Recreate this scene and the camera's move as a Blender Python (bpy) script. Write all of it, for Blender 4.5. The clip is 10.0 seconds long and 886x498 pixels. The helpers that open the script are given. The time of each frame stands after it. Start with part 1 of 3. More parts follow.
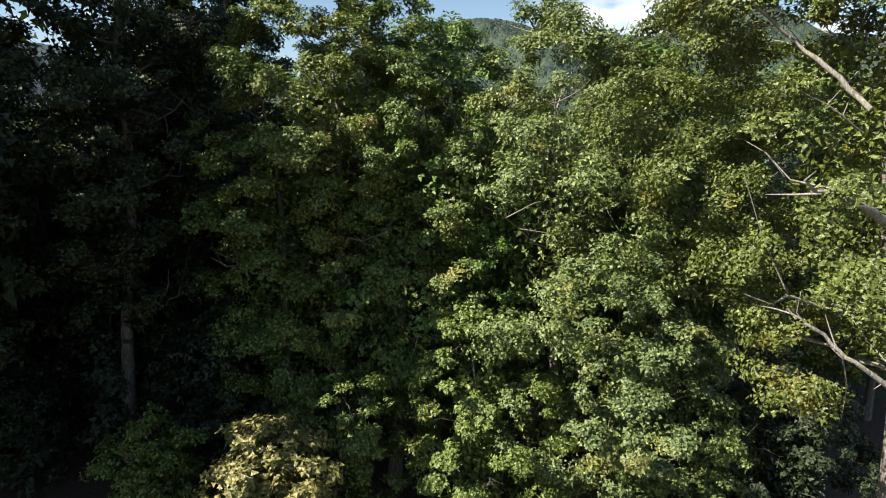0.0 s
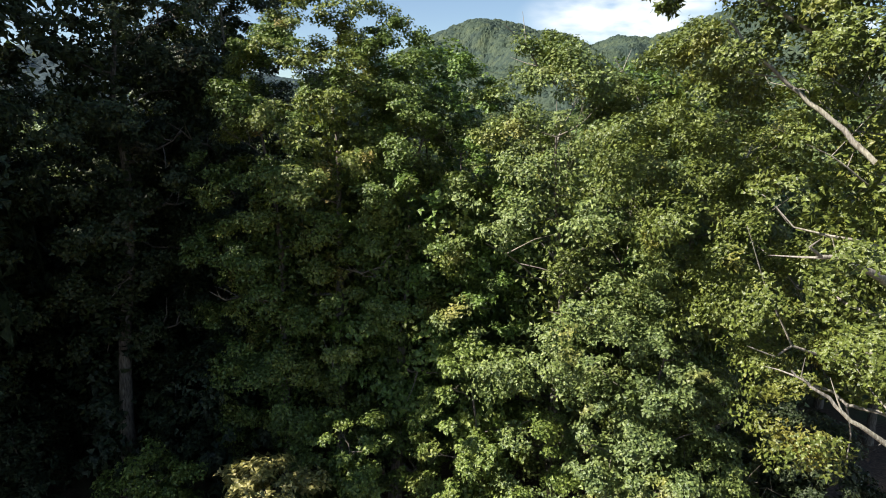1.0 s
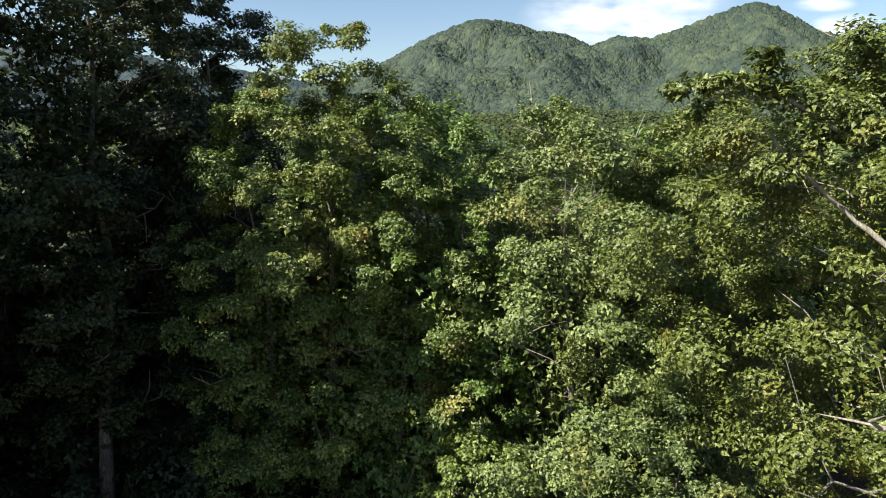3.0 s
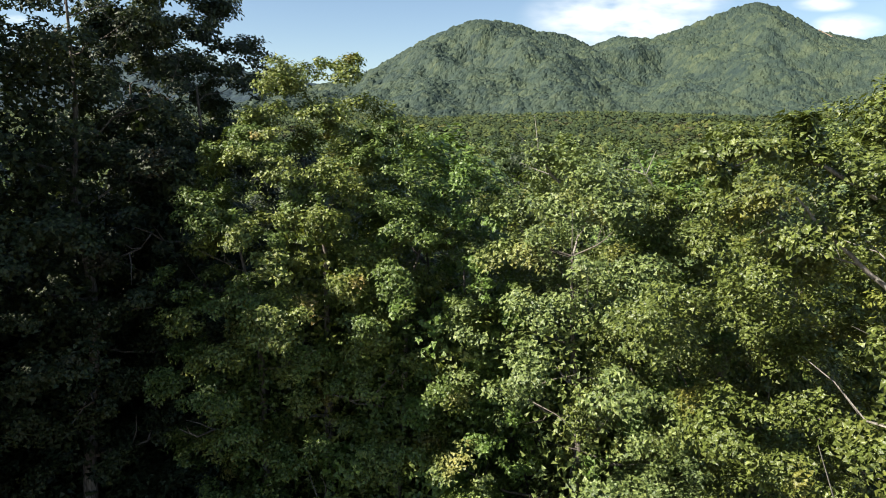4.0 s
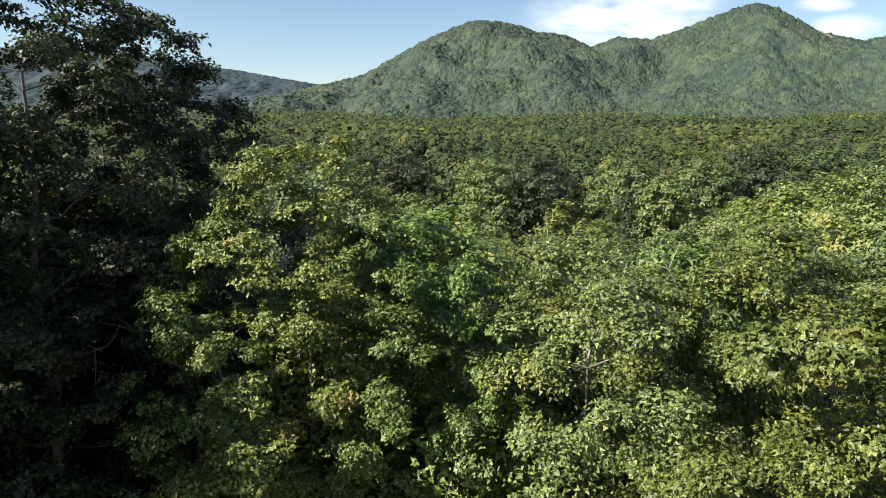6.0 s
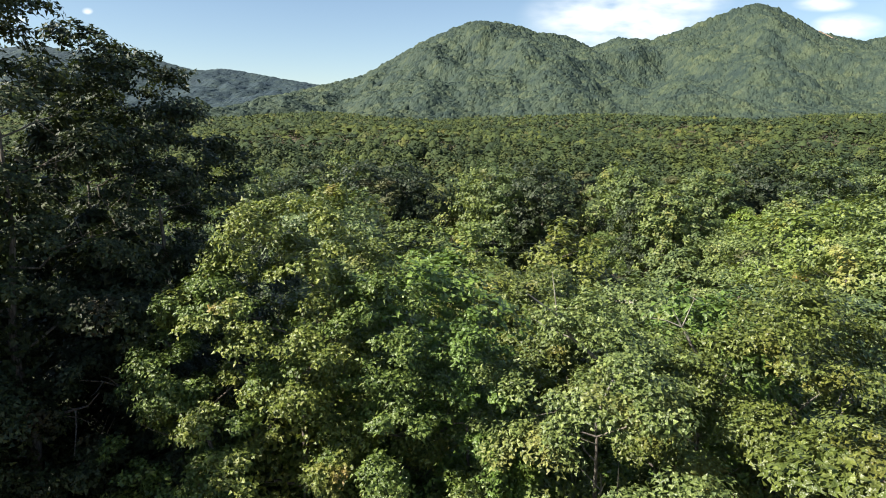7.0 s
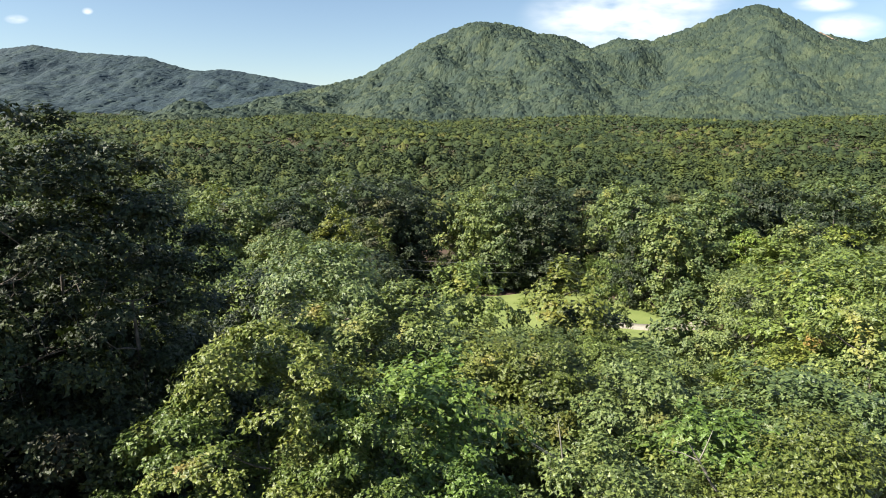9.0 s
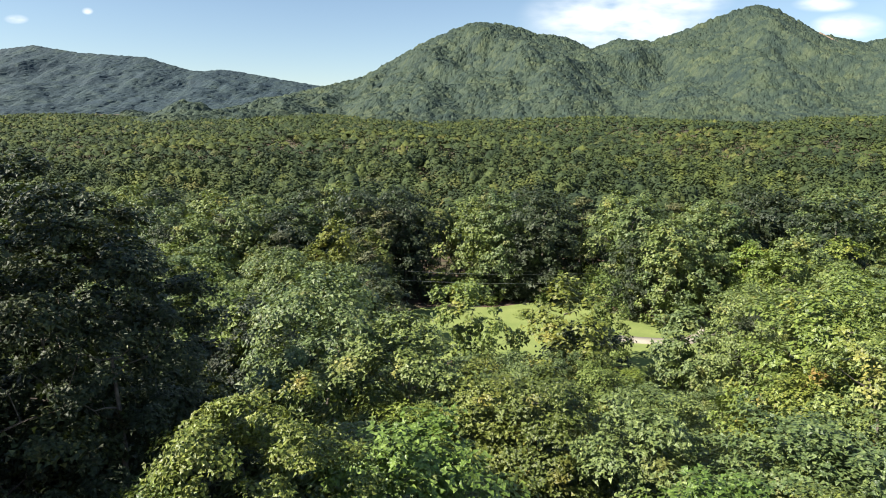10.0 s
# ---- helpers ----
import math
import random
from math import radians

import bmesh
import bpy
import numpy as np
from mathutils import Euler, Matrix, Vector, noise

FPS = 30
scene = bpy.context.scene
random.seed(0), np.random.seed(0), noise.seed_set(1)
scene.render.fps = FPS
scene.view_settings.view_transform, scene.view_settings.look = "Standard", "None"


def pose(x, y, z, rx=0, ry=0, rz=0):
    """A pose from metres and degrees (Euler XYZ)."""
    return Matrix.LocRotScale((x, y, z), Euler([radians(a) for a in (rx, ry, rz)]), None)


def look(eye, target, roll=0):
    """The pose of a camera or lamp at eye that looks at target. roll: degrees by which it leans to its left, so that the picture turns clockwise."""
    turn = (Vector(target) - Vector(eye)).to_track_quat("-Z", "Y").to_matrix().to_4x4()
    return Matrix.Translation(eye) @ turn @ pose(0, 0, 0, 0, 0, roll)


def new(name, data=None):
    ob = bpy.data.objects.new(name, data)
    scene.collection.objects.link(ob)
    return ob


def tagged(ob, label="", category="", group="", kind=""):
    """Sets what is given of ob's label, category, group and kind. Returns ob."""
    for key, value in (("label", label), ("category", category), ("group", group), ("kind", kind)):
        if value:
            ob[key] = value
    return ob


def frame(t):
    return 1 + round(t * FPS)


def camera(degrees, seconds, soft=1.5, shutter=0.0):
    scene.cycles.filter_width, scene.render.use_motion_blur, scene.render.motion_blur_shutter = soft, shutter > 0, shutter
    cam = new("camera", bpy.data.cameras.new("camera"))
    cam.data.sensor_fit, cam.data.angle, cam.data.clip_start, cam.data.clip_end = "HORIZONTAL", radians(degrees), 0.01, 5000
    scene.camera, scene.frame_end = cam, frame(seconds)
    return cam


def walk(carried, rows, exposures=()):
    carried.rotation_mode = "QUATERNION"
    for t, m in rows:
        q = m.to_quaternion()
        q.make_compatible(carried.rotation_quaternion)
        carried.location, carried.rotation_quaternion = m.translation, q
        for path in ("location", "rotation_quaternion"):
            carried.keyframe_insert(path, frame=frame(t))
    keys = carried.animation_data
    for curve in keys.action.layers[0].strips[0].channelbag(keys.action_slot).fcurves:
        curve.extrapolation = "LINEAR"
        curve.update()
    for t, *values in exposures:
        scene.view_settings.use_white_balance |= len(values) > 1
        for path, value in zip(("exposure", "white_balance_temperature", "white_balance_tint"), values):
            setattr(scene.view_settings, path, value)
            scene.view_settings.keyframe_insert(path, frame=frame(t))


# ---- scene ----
# ---------------------------------------------------------------- camera
cam = camera(72.0, 10.0, soft=0.95)
TILT = 79.0
PATH = [
    (0.0, 0.00, 0.00, 15.70), (0.5, 0.00, 0.14, 16.33), (1.0, 0.00, 0.42, 16.97), (1.5, 0.00, 0.82, 17.62),
    (2.0, -0.01, 1.35, 18.27), (2.5, -0.01, 1.95, 18.92), (4.0, -0.03, 4.05, 20.89), (4.5, -0.03, 4.78, 21.56),
    (5.0, -0.01, 5.50, 22.25), (5.5, 0.00, 6.20, 22.99), (7.0, -0.01, 8.33, 25.22), (7.5, 0.01, 8.95, 26.00),
    (8.0, 0.06, 9.50, 26.80), (8.5, 0.10, 10.05, 27.62), (9.0, 0.14, 10.58, 28.40), (9.5, 0.24, 11.19, 29.22),
    (10.0, 0.35, 11.80, 30.00),
]
walk(cam, [(t, pose(x, y, z, TILT, 0, 0)) for t, x, y, z in PATH])

# ---------------------------------------------------------------- sky, sun, exposure
SUN_ELEV, SUN_AZ = radians(42), Vector((-0.94, -0.34, 0)).normalized()
to_sun = Vector((SUN_AZ.x * math.cos(SUN_ELEV), SUN_AZ.y * math.cos(SUN_ELEV), math.sin(SUN_ELEV)))
scene.view_settings.exposure = 1.33

world = bpy.data.worlds.new("sky")
scene.world = world
world.use_nodes = True
wn, wl = world.node_tree.nodes, world.node_tree.links
wn.clear()
sky = wn.new("ShaderNodeTexSky")
sky.sky_type, sky.sun_disc = "NISHITA", False
sky.sun_elevation, sky.sun_rotation = SUN_ELEV, math.atan2(SUN_AZ.x, SUN_AZ.y)
sky.air_density, sky.dust_density, sky.ozone_density = 1.0, 0.25, 1.5
wbg, wout = wn.new("ShaderNodeBackground"), wn.new("ShaderNodeOutputWorld")
wbg.inputs["Strength"].default_value = 0.060
# thin white clouds, low over the hills: one broad bank and a few puffs
wco, wsep = wn.new("ShaderNodeTexCoord"), wn.new("ShaderNodeSeparateXYZ")
wl.new(wco.outputs["Generated"], wsep.inputs["Vector"])


def wmath(op, a, b, clamp=False):
    node = wn.new("ShaderNodeMath")
    node.operation, node.use_clamp = op, clamp
    for value, sock in ((a, node.inputs[0]), (b, node.inputs[1])):
        if hasattr(value, "is_output"):
            wl.new(value, sock)
        else:
            sock.default_value = value
    return node.outputs[0]


flat_y = wmath("MAXIMUM", wmath("ABSOLUTE", wsep.outputs["Y"], 0), 0.02)
side, rise_ = wmath("DIVIDE", wsep.outputs["X"], flat_y), wmath("DIVIDE", wsep.outputs["Z"], flat_y)
total = None
for cx, cz, w, h in ((0.275, 0.170, 0.17, 0.060), (0.36, 0.200, 0.10, 0.03), (0.632, 0.160, 0.065, 0.022), (0.592, 0.192, 0.055, 0.013), (-0.664, 0.170, 0.021, 0.008),
                     (-0.552, 0.182, 0.010, 0.006), (-0.2, 0.5, 0.5, 0.05), (0.7, 0.6, 0.4, 0.08)):
    dx = wmath("DIVIDE", wmath("SUBTRACT", side, cx), w)
    dz = wmath("DIVIDE", wmath("SUBTRACT", rise_, cz), h)
    q = wmath("ADD", wmath("MULTIPLY", dx, dx), wmath("MULTIPLY", dz, dz))
    q = wmath("SUBTRACT", 1.0, q, True)
    total = q if total is None else wmath("MAXIMUM", total, q)
wcomb, wnoise = wn.new("ShaderNodeCombineXYZ"), wn.new("ShaderNodeTexNoise")
wl.new(wmath("MULTIPLY", side, 16.0), wcomb.inputs["X"])
wl.new(wmath("MULTIPLY", rise_, 44.0), wcomb.inputs["Y"])
wnoise.inputs["Scale"].default_value, wnoise.inputs["Detail"].default_value = 1.0, 6
wl.new(wcomb.outputs["Vector"], wnoise.inputs["Vector"])
cover = wmath("MULTIPLY", wmath("POWER", total, 1.5), wmath("ADD", wmath("MULTIPLY", wnoise.outputs["Fac"], 3.0), -0.65), True)
wmix = wn.new("ShaderNodeMixRGB")
wmix.inputs["Color2"].default_value = (8.9, 9.1, 9.3, 1)
wl.new(wmath("MULTIPLY", cover, 0.9), wmix.inputs["Fac"])
wl.new(sky.outputs["Color"], wmix.inputs["Color1"])
wl.new(wmix.outputs["Color"], wbg.inputs["Color"])
wl.new(wbg.outputs["Background"], wout.inputs["Surface"])

sun = new("sun", bpy.data.lights.new("sun", "SUN"))
sun.data.energy, sun.data.angle, sun.data.color = 5.0, radians(0.55), (1.0, 0.93, 0.82)
sun.matrix_world = look(to_sun * 100, (0, 0, 0))


# ---------------------------------------------------------------- materials
def material(name):
    m = bpy.data.materials.new(name)
    m.use_nodes = True
    n, l = m.node_tree.nodes, m.node_tree.links
    return m, n, l, n["Principled BSDF"]


def ramp(n, stops):
    r = n.new("ShaderNodeValToRGB")
    e = r.color_ramp.elements
    while len(e) < len(stops):
        e.new(0.5)
    for k, (p, c) in enumerate(stops):
        e[k].position, e[k].color = p, (*c, 1)
    return r


def mixed(n, l, kind, fac, a, b):
    x = n.new("ShaderNodeMixRGB")
    x.blend_type = kind
    for value, sock in ((fac, x.inputs["Fac"]), (a, x.inputs["Color1"]), (b, x.inputs["Color2"])):
        if hasattr(value, "is_output"):
            l.new(value, sock)
        elif isinstance(value, tuple):
            sock.default_value = (*value, 1)
        else:
            sock.default_value = value
    return x.outputs["Color"]


def leaf_material(name, dark, mid, light, turned, turned_share=0.12, gloss=0.37, through_share=0.14, patch=0.35):
    """Leaves: each leaf its own green, boughs that turn colour, trees that differ."""
    m, n, l, p = material(name)
    dark, mid, light, turned = ((c[0] * 1.05, c[1], c[2] * 1.20) for c in (dark, mid, light, turned))
    geo, info, co = n.new("ShaderNodeNewGeometry"), n.new("ShaderNodeObjectInfo"), n.new("ShaderNodeTexCoord")
    r = ramp(n, [(0.0, dark), (0.5, mid), (1.0, light)])
    l.new(geo.outputs["Random Per Island"], r.inputs["Fac"])
    noi = n.new("ShaderNodeTexNoise")
    noi.inputs["Scale"].default_value, noi.inputs["Detail"].default_value = patch, 3
    l.new(co.outputs["Object"], noi.inputs["Vector"])
    edge = 0.66 - turned_share
    share = ramp(n, [(edge, (0, 0, 0)), (edge + 0.14, (1, 1, 1))])
    l.new(noi.outputs["Fac"], share.inputs["Fac"])
    col = mixed(n, l, "MIX", share.outputs["Color"], r.outputs["Color"], turned)
    vary = ramp(n, [(0.0, (0.70, 0.76, 0.78)), (0.5, (1, 1, 1)), (1.0, (1.25, 1.17, 0.92))])
    l.new(info.outputs["Random"], vary.inputs["Fac"])
    col = mixed(n, l, "MULTIPLY", 1.0, col, vary.outputs["Color"])
    speck = n.new("ShaderNodeTexNoise")
    speck.inputs["Scale"].default_value, speck.inputs["Detail"].default_value = 9.0, 2
    l.new(co.outputs["Object"], speck.inputs["Vector"])
    tone = ramp(n, [(0.36, (0.66, 0.67, 0.67)), (0.5, (1.0, 1.0, 1.0)), (0.66, (1.42, 1.38, 1.28))])
    l.new(speck.outputs["Fac"], tone.inputs["Fac"])
    col = mixed(n, l, "MULTIPLY", 1.0, col, tone.outputs["Color"])
    l.new(col, p.inputs["Base Color"])
    p.inputs["Roughness"].default_value = gloss
    p.inputs["Specular IOR Level"].default_value = 0.40
    rough = n.new("ShaderNodeTexNoise")
    rough.inputs["Scale"].default_value, rough.inputs["Detail"].default_value = 7.0, 3
    l.new(co.outputs["Object"], rough.inputs["Vector"])
    bump = n.new("ShaderNodeBump")
    bump.inputs["Strength"].default_value, bump.inputs["Distance"].default_value = 1.0, 0.10
    l.new(rough.outputs["Fac"], bump.inputs["Height"])
    l.new(bump.outputs["Normal"], p.inputs["Normal"])
    tr, mx = n.new("ShaderNodeBsdfTranslucent"), n.new("ShaderNodeMixShader")
    l.new(mixed(n, l, "MULTIPLY", 1.0, col, (1.5, 1.5, 0.7)), tr.inputs["Color"])
    mx.inputs["Fac"].default_value = through_share
    l.new(p.outputs["BSDF"], mx.inputs[1])
    l.new(tr.outputs["BSDF"], mx.inputs[2])
    l.new(mx.outputs["Shader"], n["Material Output"].inputs["Surface"])
    return m


LEAF = {
    "oak": leaf_material("oak_leaves", (0.056, 0.090, 0.027), (0.102, 0.150, 0.041), (0.160, 0.214, 0.062), (0.200, 0.208, 0.055), 0.07),
    # dark green oak leaves, darkened further so their colour carries the shade
    "shade_darkened_oak": leaf_material("shade_darkened_oak_leaves", (0.017, 0.030, 0.011), (0.028, 0.045, 0.015), (0.046, 0.064, 0.023), (0.046, 0.037, 0.018), 0.04, 0.5, 0.15),
    "yellow_oak": leaf_material("yellowing_oak_leaves", (0.068, 0.092, 0.016), (0.112, 0.146, 0.025), (0.160, 0.192, 0.037), (0.200, 0.185, 0.031), 0.08),
    "maple": leaf_material("maple_leaves", (0.070, 0.110, 0.020), (0.120, 0.175, 0.031), (0.179, 0.235, 0.048), (0.219, 0.235, 0.043), 0.08),
    "turning_maple": leaf_material("turning_maple_leaves", (0.075, 0.108, 0.018), (0.130, 0.172, 0.028), (0.185, 0.215, 0.045), (0.25, 0.175, 0.05), 0.06, patch=0.45),
    "young": leaf_material("young_leaves", (0.077, 0.131, 0.020), (0.125, 0.202, 0.031), (0.177, 0.257, 0.049), (0.202, 0.218, 0.038), 0.1),
    "yellow": leaf_material("yellow_leaves", (0.119, 0.127, 0.029), (0.201, 0.198, 0.058), (0.283, 0.269, 0.086), (0.268, 0.190, 0.086), 0.05),
    "pine": leaf_material("pine_needles", (0.043, 0.058, 0.024), (0.072, 0.089, 0.036), (0.108, 0.122, 0.050), (0.132, 0.108, 0.060), 0.06, 0.6, 0.12),
}


def bark_material(name, deep, ridge, scale):
    m, n, l, p = material(name)
    co, mp, noi, fine = (n.new(k) for k in ("ShaderNodeTexCoord", "ShaderNodeMapping", "ShaderNodeTexNoise", "ShaderNodeTexNoise"))
    mp.inputs["Scale"].default_value = (scale, scale, scale * 0.18)
    noi.inputs["Scale"].default_value, noi.inputs["Detail"].default_value = 4, 6
    fine.inputs["Scale"].default_value = 0.7
    l.new(co.outputs["Object"], mp.inputs["Vector"])
    l.new(mp.outputs["Vector"], noi.inputs["Vector"])
    l.new(co.outputs["Object"], fine.inputs["Vector"])
    r = ramp(n, [(0.35, deep), (0.65, ridge)])
    l.new(noi.outputs["Fac"], r.inputs["Fac"])
    lichen = ramp(n, [(0.5, (0.8, 0.8, 0.8)), (0.7, (1.25, 1.28, 1.15))])
    l.new(fine.outputs["Fac"], lichen.inputs["Fac"])
    l.new(mixed(n, l, "MULTIPLY", 1.0, r.outputs["Color"], lichen.outputs["Color"]), p.inputs["Base Color"])
    p.inputs["Roughness"].default_value = 0.9
    b = n.new("ShaderNodeBump")
    b.inputs["Strength"].default_value, b.inputs["Distance"].default_value = 0.8, 0.03
    l.new(noi.outputs["Fac"], b.inputs["Height"])
    l.new(b.outputs["Normal"], p.inputs["Normal"])
    return m


BARK = bark_material("grey_bark", (0.07, 0.055, 0.045), (0.24, 0.21, 0.18), 5)
PALE_BARK = bark_material("pale_weathered_wood", (0.16, 0.14, 0.12), (0.38, 0.35, 0.31), 6)


def ground_material():
    m, n, l, p = material("leaf_litter_and_grass")
    co, big, small = n.new("ShaderNodeTexCoord"), n.new("ShaderNodeTexNoise"), n.new("ShaderNodeTexNoise")
    big.inputs["Scale"].default_value, big.inputs["Detail"].default_value = 0.12, 5
    small.inputs["Scale"].default_value, small.inputs["Detail"].default_value = 9, 6
    for t in (big, small):
        l.new(co.outputs["Object"], t.inputs["Vector"])
    litter = ramp(n, [(0.3, (0.035, 0.022, 0.015)), (0.55, (0.085, 0.052, 0.034)), (0.75, (0.17, 0.11, 0.075))])
    l.new(small.outputs["Fac"], litter.inputs["Fac"])
    moss = ramp(n, [(0.5, (0, 0, 0)), (0.7, (1, 1, 1))])
    l.new(big.outputs["Fac"], moss.inputs["Fac"])
    l.new(mixed(n, l, "MIX", moss.outputs["Color"], litter.outputs["Color"], (0.06, 0.09, 0.03)), p.inputs["Base Color"])
    p.inputs["Roughness"].default_value = 0.95
    b = n.new("ShaderNodeBump")
    b.inputs["Strength"].default_value, b.inputs["Distance"].default_value = 0.7, 0.05
    l.new(small.outputs["Fac"], b.inputs["Height"])
    l.new(b.outputs["Normal"], p.inputs["Normal"])
    return m


def grass_material(name, a, b2):
    m, n, l, p = material(name)
    co, big, small = n.new("ShaderNodeTexCoord"), n.new("ShaderNodeTexNoise"), n.new("ShaderNodeTexNoise")
    big.inputs["Scale"].default_value, small.inputs["Scale"].default_value = 0.25, 14
    for t in (big, small):
        t.inputs["Detail"].default_value = 4
        l.new(co.outputs["Object"], t.inputs["Vector"])
    r = ramp(n, [(0.35, a), (0.65, b2)])
    l.new(big.outputs["Fac"], r.inputs["Fac"])
    tuft = ramp(n, [(0.3, (0.7, 0.72, 0.7)), (0.7, (1.2, 1.2, 1.1))])
    l.new(small.outputs["Fac"], tuft.inputs["Fac"])
    l.new(mixed(n, l, "MULTIPLY", 1.0, r.outputs["Color"], tuft.outputs["Color"]), p.inputs["Base Color"])
    p.inputs["Roughness"].default_value = 0.9
    return m


def woods_material(name, stops, bump_size, bump_depth, cool=(0.62, 0.70, 0.80), warm=(1.36, 1.26, 0.95)):
    """Far tree crowns: each crown its own green, leaf masses as relief."""
    m, n, l, p = material(name)
    co, noi, fine = (n.new(k) for k in ("ShaderNodeTexCoord", "ShaderNodeTexNoise", "ShaderNodeTexNoise"))
    tint = n.new("ShaderNodeAttribute")
    tint.attribute_name = "tree_tint"
    r = ramp(n, stops)
    l.new(tint.outputs["Fac"], r.inputs["Fac"])
    noi.inputs["Scale"].default_value, noi.inputs["Detail"].default_value = 0.011, 4
    l.new(co.outputs["Object"], noi.inputs["Vector"])
    drift = ramp(n, [(0.36, cool), (0.5, (1, 1, 1)), (0.64, warm)])
    l.new(noi.outputs["Fac"], drift.inputs["Fac"])
    fine.inputs["Scale"].default_value, fine.inputs["Detail"].default_value = 1.0 / bump_size, 5
    l.new(co.outputs["Object"], fine.inputs["Vector"])
    leafy = ramp(n, [(0.3, (0.6, 0.62, 0.6)), (0.7, (1.35, 1.35, 1.2))])
    l.new(fine.outputs["Fac"], leafy.inputs["Fac"])
    col = mixed(n, l, "MULTIPLY", 1.0, r.outputs["Color"], drift.outputs["Color"])
    col = mixed(n, l, "MULTIPLY", 1.0, col, leafy.outputs["Color"])
    l.new(col, p.inputs["Base Color"])
    p.inputs["Roughness"].default_value = 0.75
    p.inputs["Specular IOR Level"].default_value = 0.2
    b = n.new("ShaderNodeBump")
    b.inputs["Strength"].default_value, b.inputs["Distance"].default_value = 1.0, bump_depth
    l.new(fine.outputs["Fac"], b.inputs["Height"])
    l.new(b.outputs["Normal"], p.inputs["Normal"])
    return m


WOODS = woods_material("woodland_crowns", [(0.0, (0.026, 0.040, 0.020)), (0.35, (0.038, 0.056, 0.022)), (0.65, (0.050, 0.070, 0.024)),
                                           (0.93, (0.074, 0.090, 0.028)), (1.0, (0.088, 0.088, 0.036))], 0.9, 0.5)
# distance haze is put into the bluish base colours of both hills
HAZED_HILLS = woods_material("hazed_hill_woods", [(0.0, (0.026, 0.042, 0.036)), (0.45, (0.037, 0.055, 0.041)), (0.8, (0.048, 0.066, 0.045)),
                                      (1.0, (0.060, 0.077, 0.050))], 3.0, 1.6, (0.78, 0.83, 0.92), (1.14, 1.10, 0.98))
HAZED_FAR_HILLS = woods_material("hazed_far_hill_woods", [(0.0, (0.024, 0.040, 0.052)), (0.6, (0.031, 0.049, 0.061)), (1.0, (0.042, 0.062, 0.066))], 6.0, 2.5, (0.88, 0.9, 0.95), (1.1, 1.08, 1.0))
GROUND = ground_material()
LAWN = grass_material("mown_lawn", (0.15, 0.195, 0.05), (0.20, 0.24, 0.07))
DRY_GRASS = grass_material("dry_grass", (0.26, 0.22, 0.09), (0.36, 0.30, 0.13))
SCAR = grass_material("reddish_rock", (0.17, 0.12, 0.09), (0.26, 0.19, 0.15))
GRAVEL = grass_material("pale_gravel", (0.26, 0.235, 0.20), (0.36, 0.325, 0.28))


# ---------------------------------------------------------------- mesh helpers
def quick_mesh(name, v, f, mat, smooth=False):
    v, f = np.asarray(v, np.float32), np.asarray(f, np.int32)
    me = bpy.data.meshes.new(name)
    me.vertices.add(len(v))
    me.vertices.foreach_set("co", v.ravel())
    me.loops.add(f.size)
    me.loops.foreach_set("vertex_index", f.ravel())
    me.polygons.add(len(f))
    me.polygons.foreach_set("loop_start", np.arange(len(f), dtype=np.int32) * f.shape[1])
    me.update(calc_edges=True)
    me.validate()
    me.polygons.foreach_set("use_smooth", np.full(len(f), smooth))
    me.materials.append(mat)
    return me


def tinted(me, values):
    """Give each vertex the tint of the tree crown that it belongs to."""
    me.attributes.new("tree_tint", "FLOAT", "POINT").data.foreach_set("value", np.ascontiguousarray(values, np.float32))
    return me


def part(name, me, parent, label=""):
    ob = new(name, me)
    ob.parent = parent
    return tagged(ob, label)


def unit(a):
    return a / np.maximum(np.linalg.norm(a, axis=-1, keepdims=True), 1e-9)


def tube(points, radii, sides=7, rng=None):
    """A tapered limb along points, uneven round its girth."""
    points = np.asarray(points, float)
    v, f = [], []
    for k, (p, r) in enumerate(zip(points, radii)):
        d = unit(points[min(k + 1, len(points) - 1)] - points[max(k - 1, 0)])
        a = unit(np.cross(d, (0.3, 1, 0.1)))
        b = np.cross(d, a)
        for s in range(sides):
            th = 2 * math.pi * s / sides
            rr = r * (1 + (rng.uniform(-0.1, 0.1) if rng is not None else 0))
            v.append(p + rr * (math.cos(th) * a + math.sin(th) * b))
        if k:
            for s in range(sides):
                i, j = (k - 1) * sides, k * sides
                f.append((i + s, i + (s + 1) % sides, j + (s + 1) % sides, j + s))
    return np.array(v), np.array(f)


def joined(pieces):
    v, f, n = [], [], 0
    for a, b in pieces:
        v.append(a)
        f.append(b + n)
        n += len(a)
    return np.concatenate(v), np.concatenate(f)


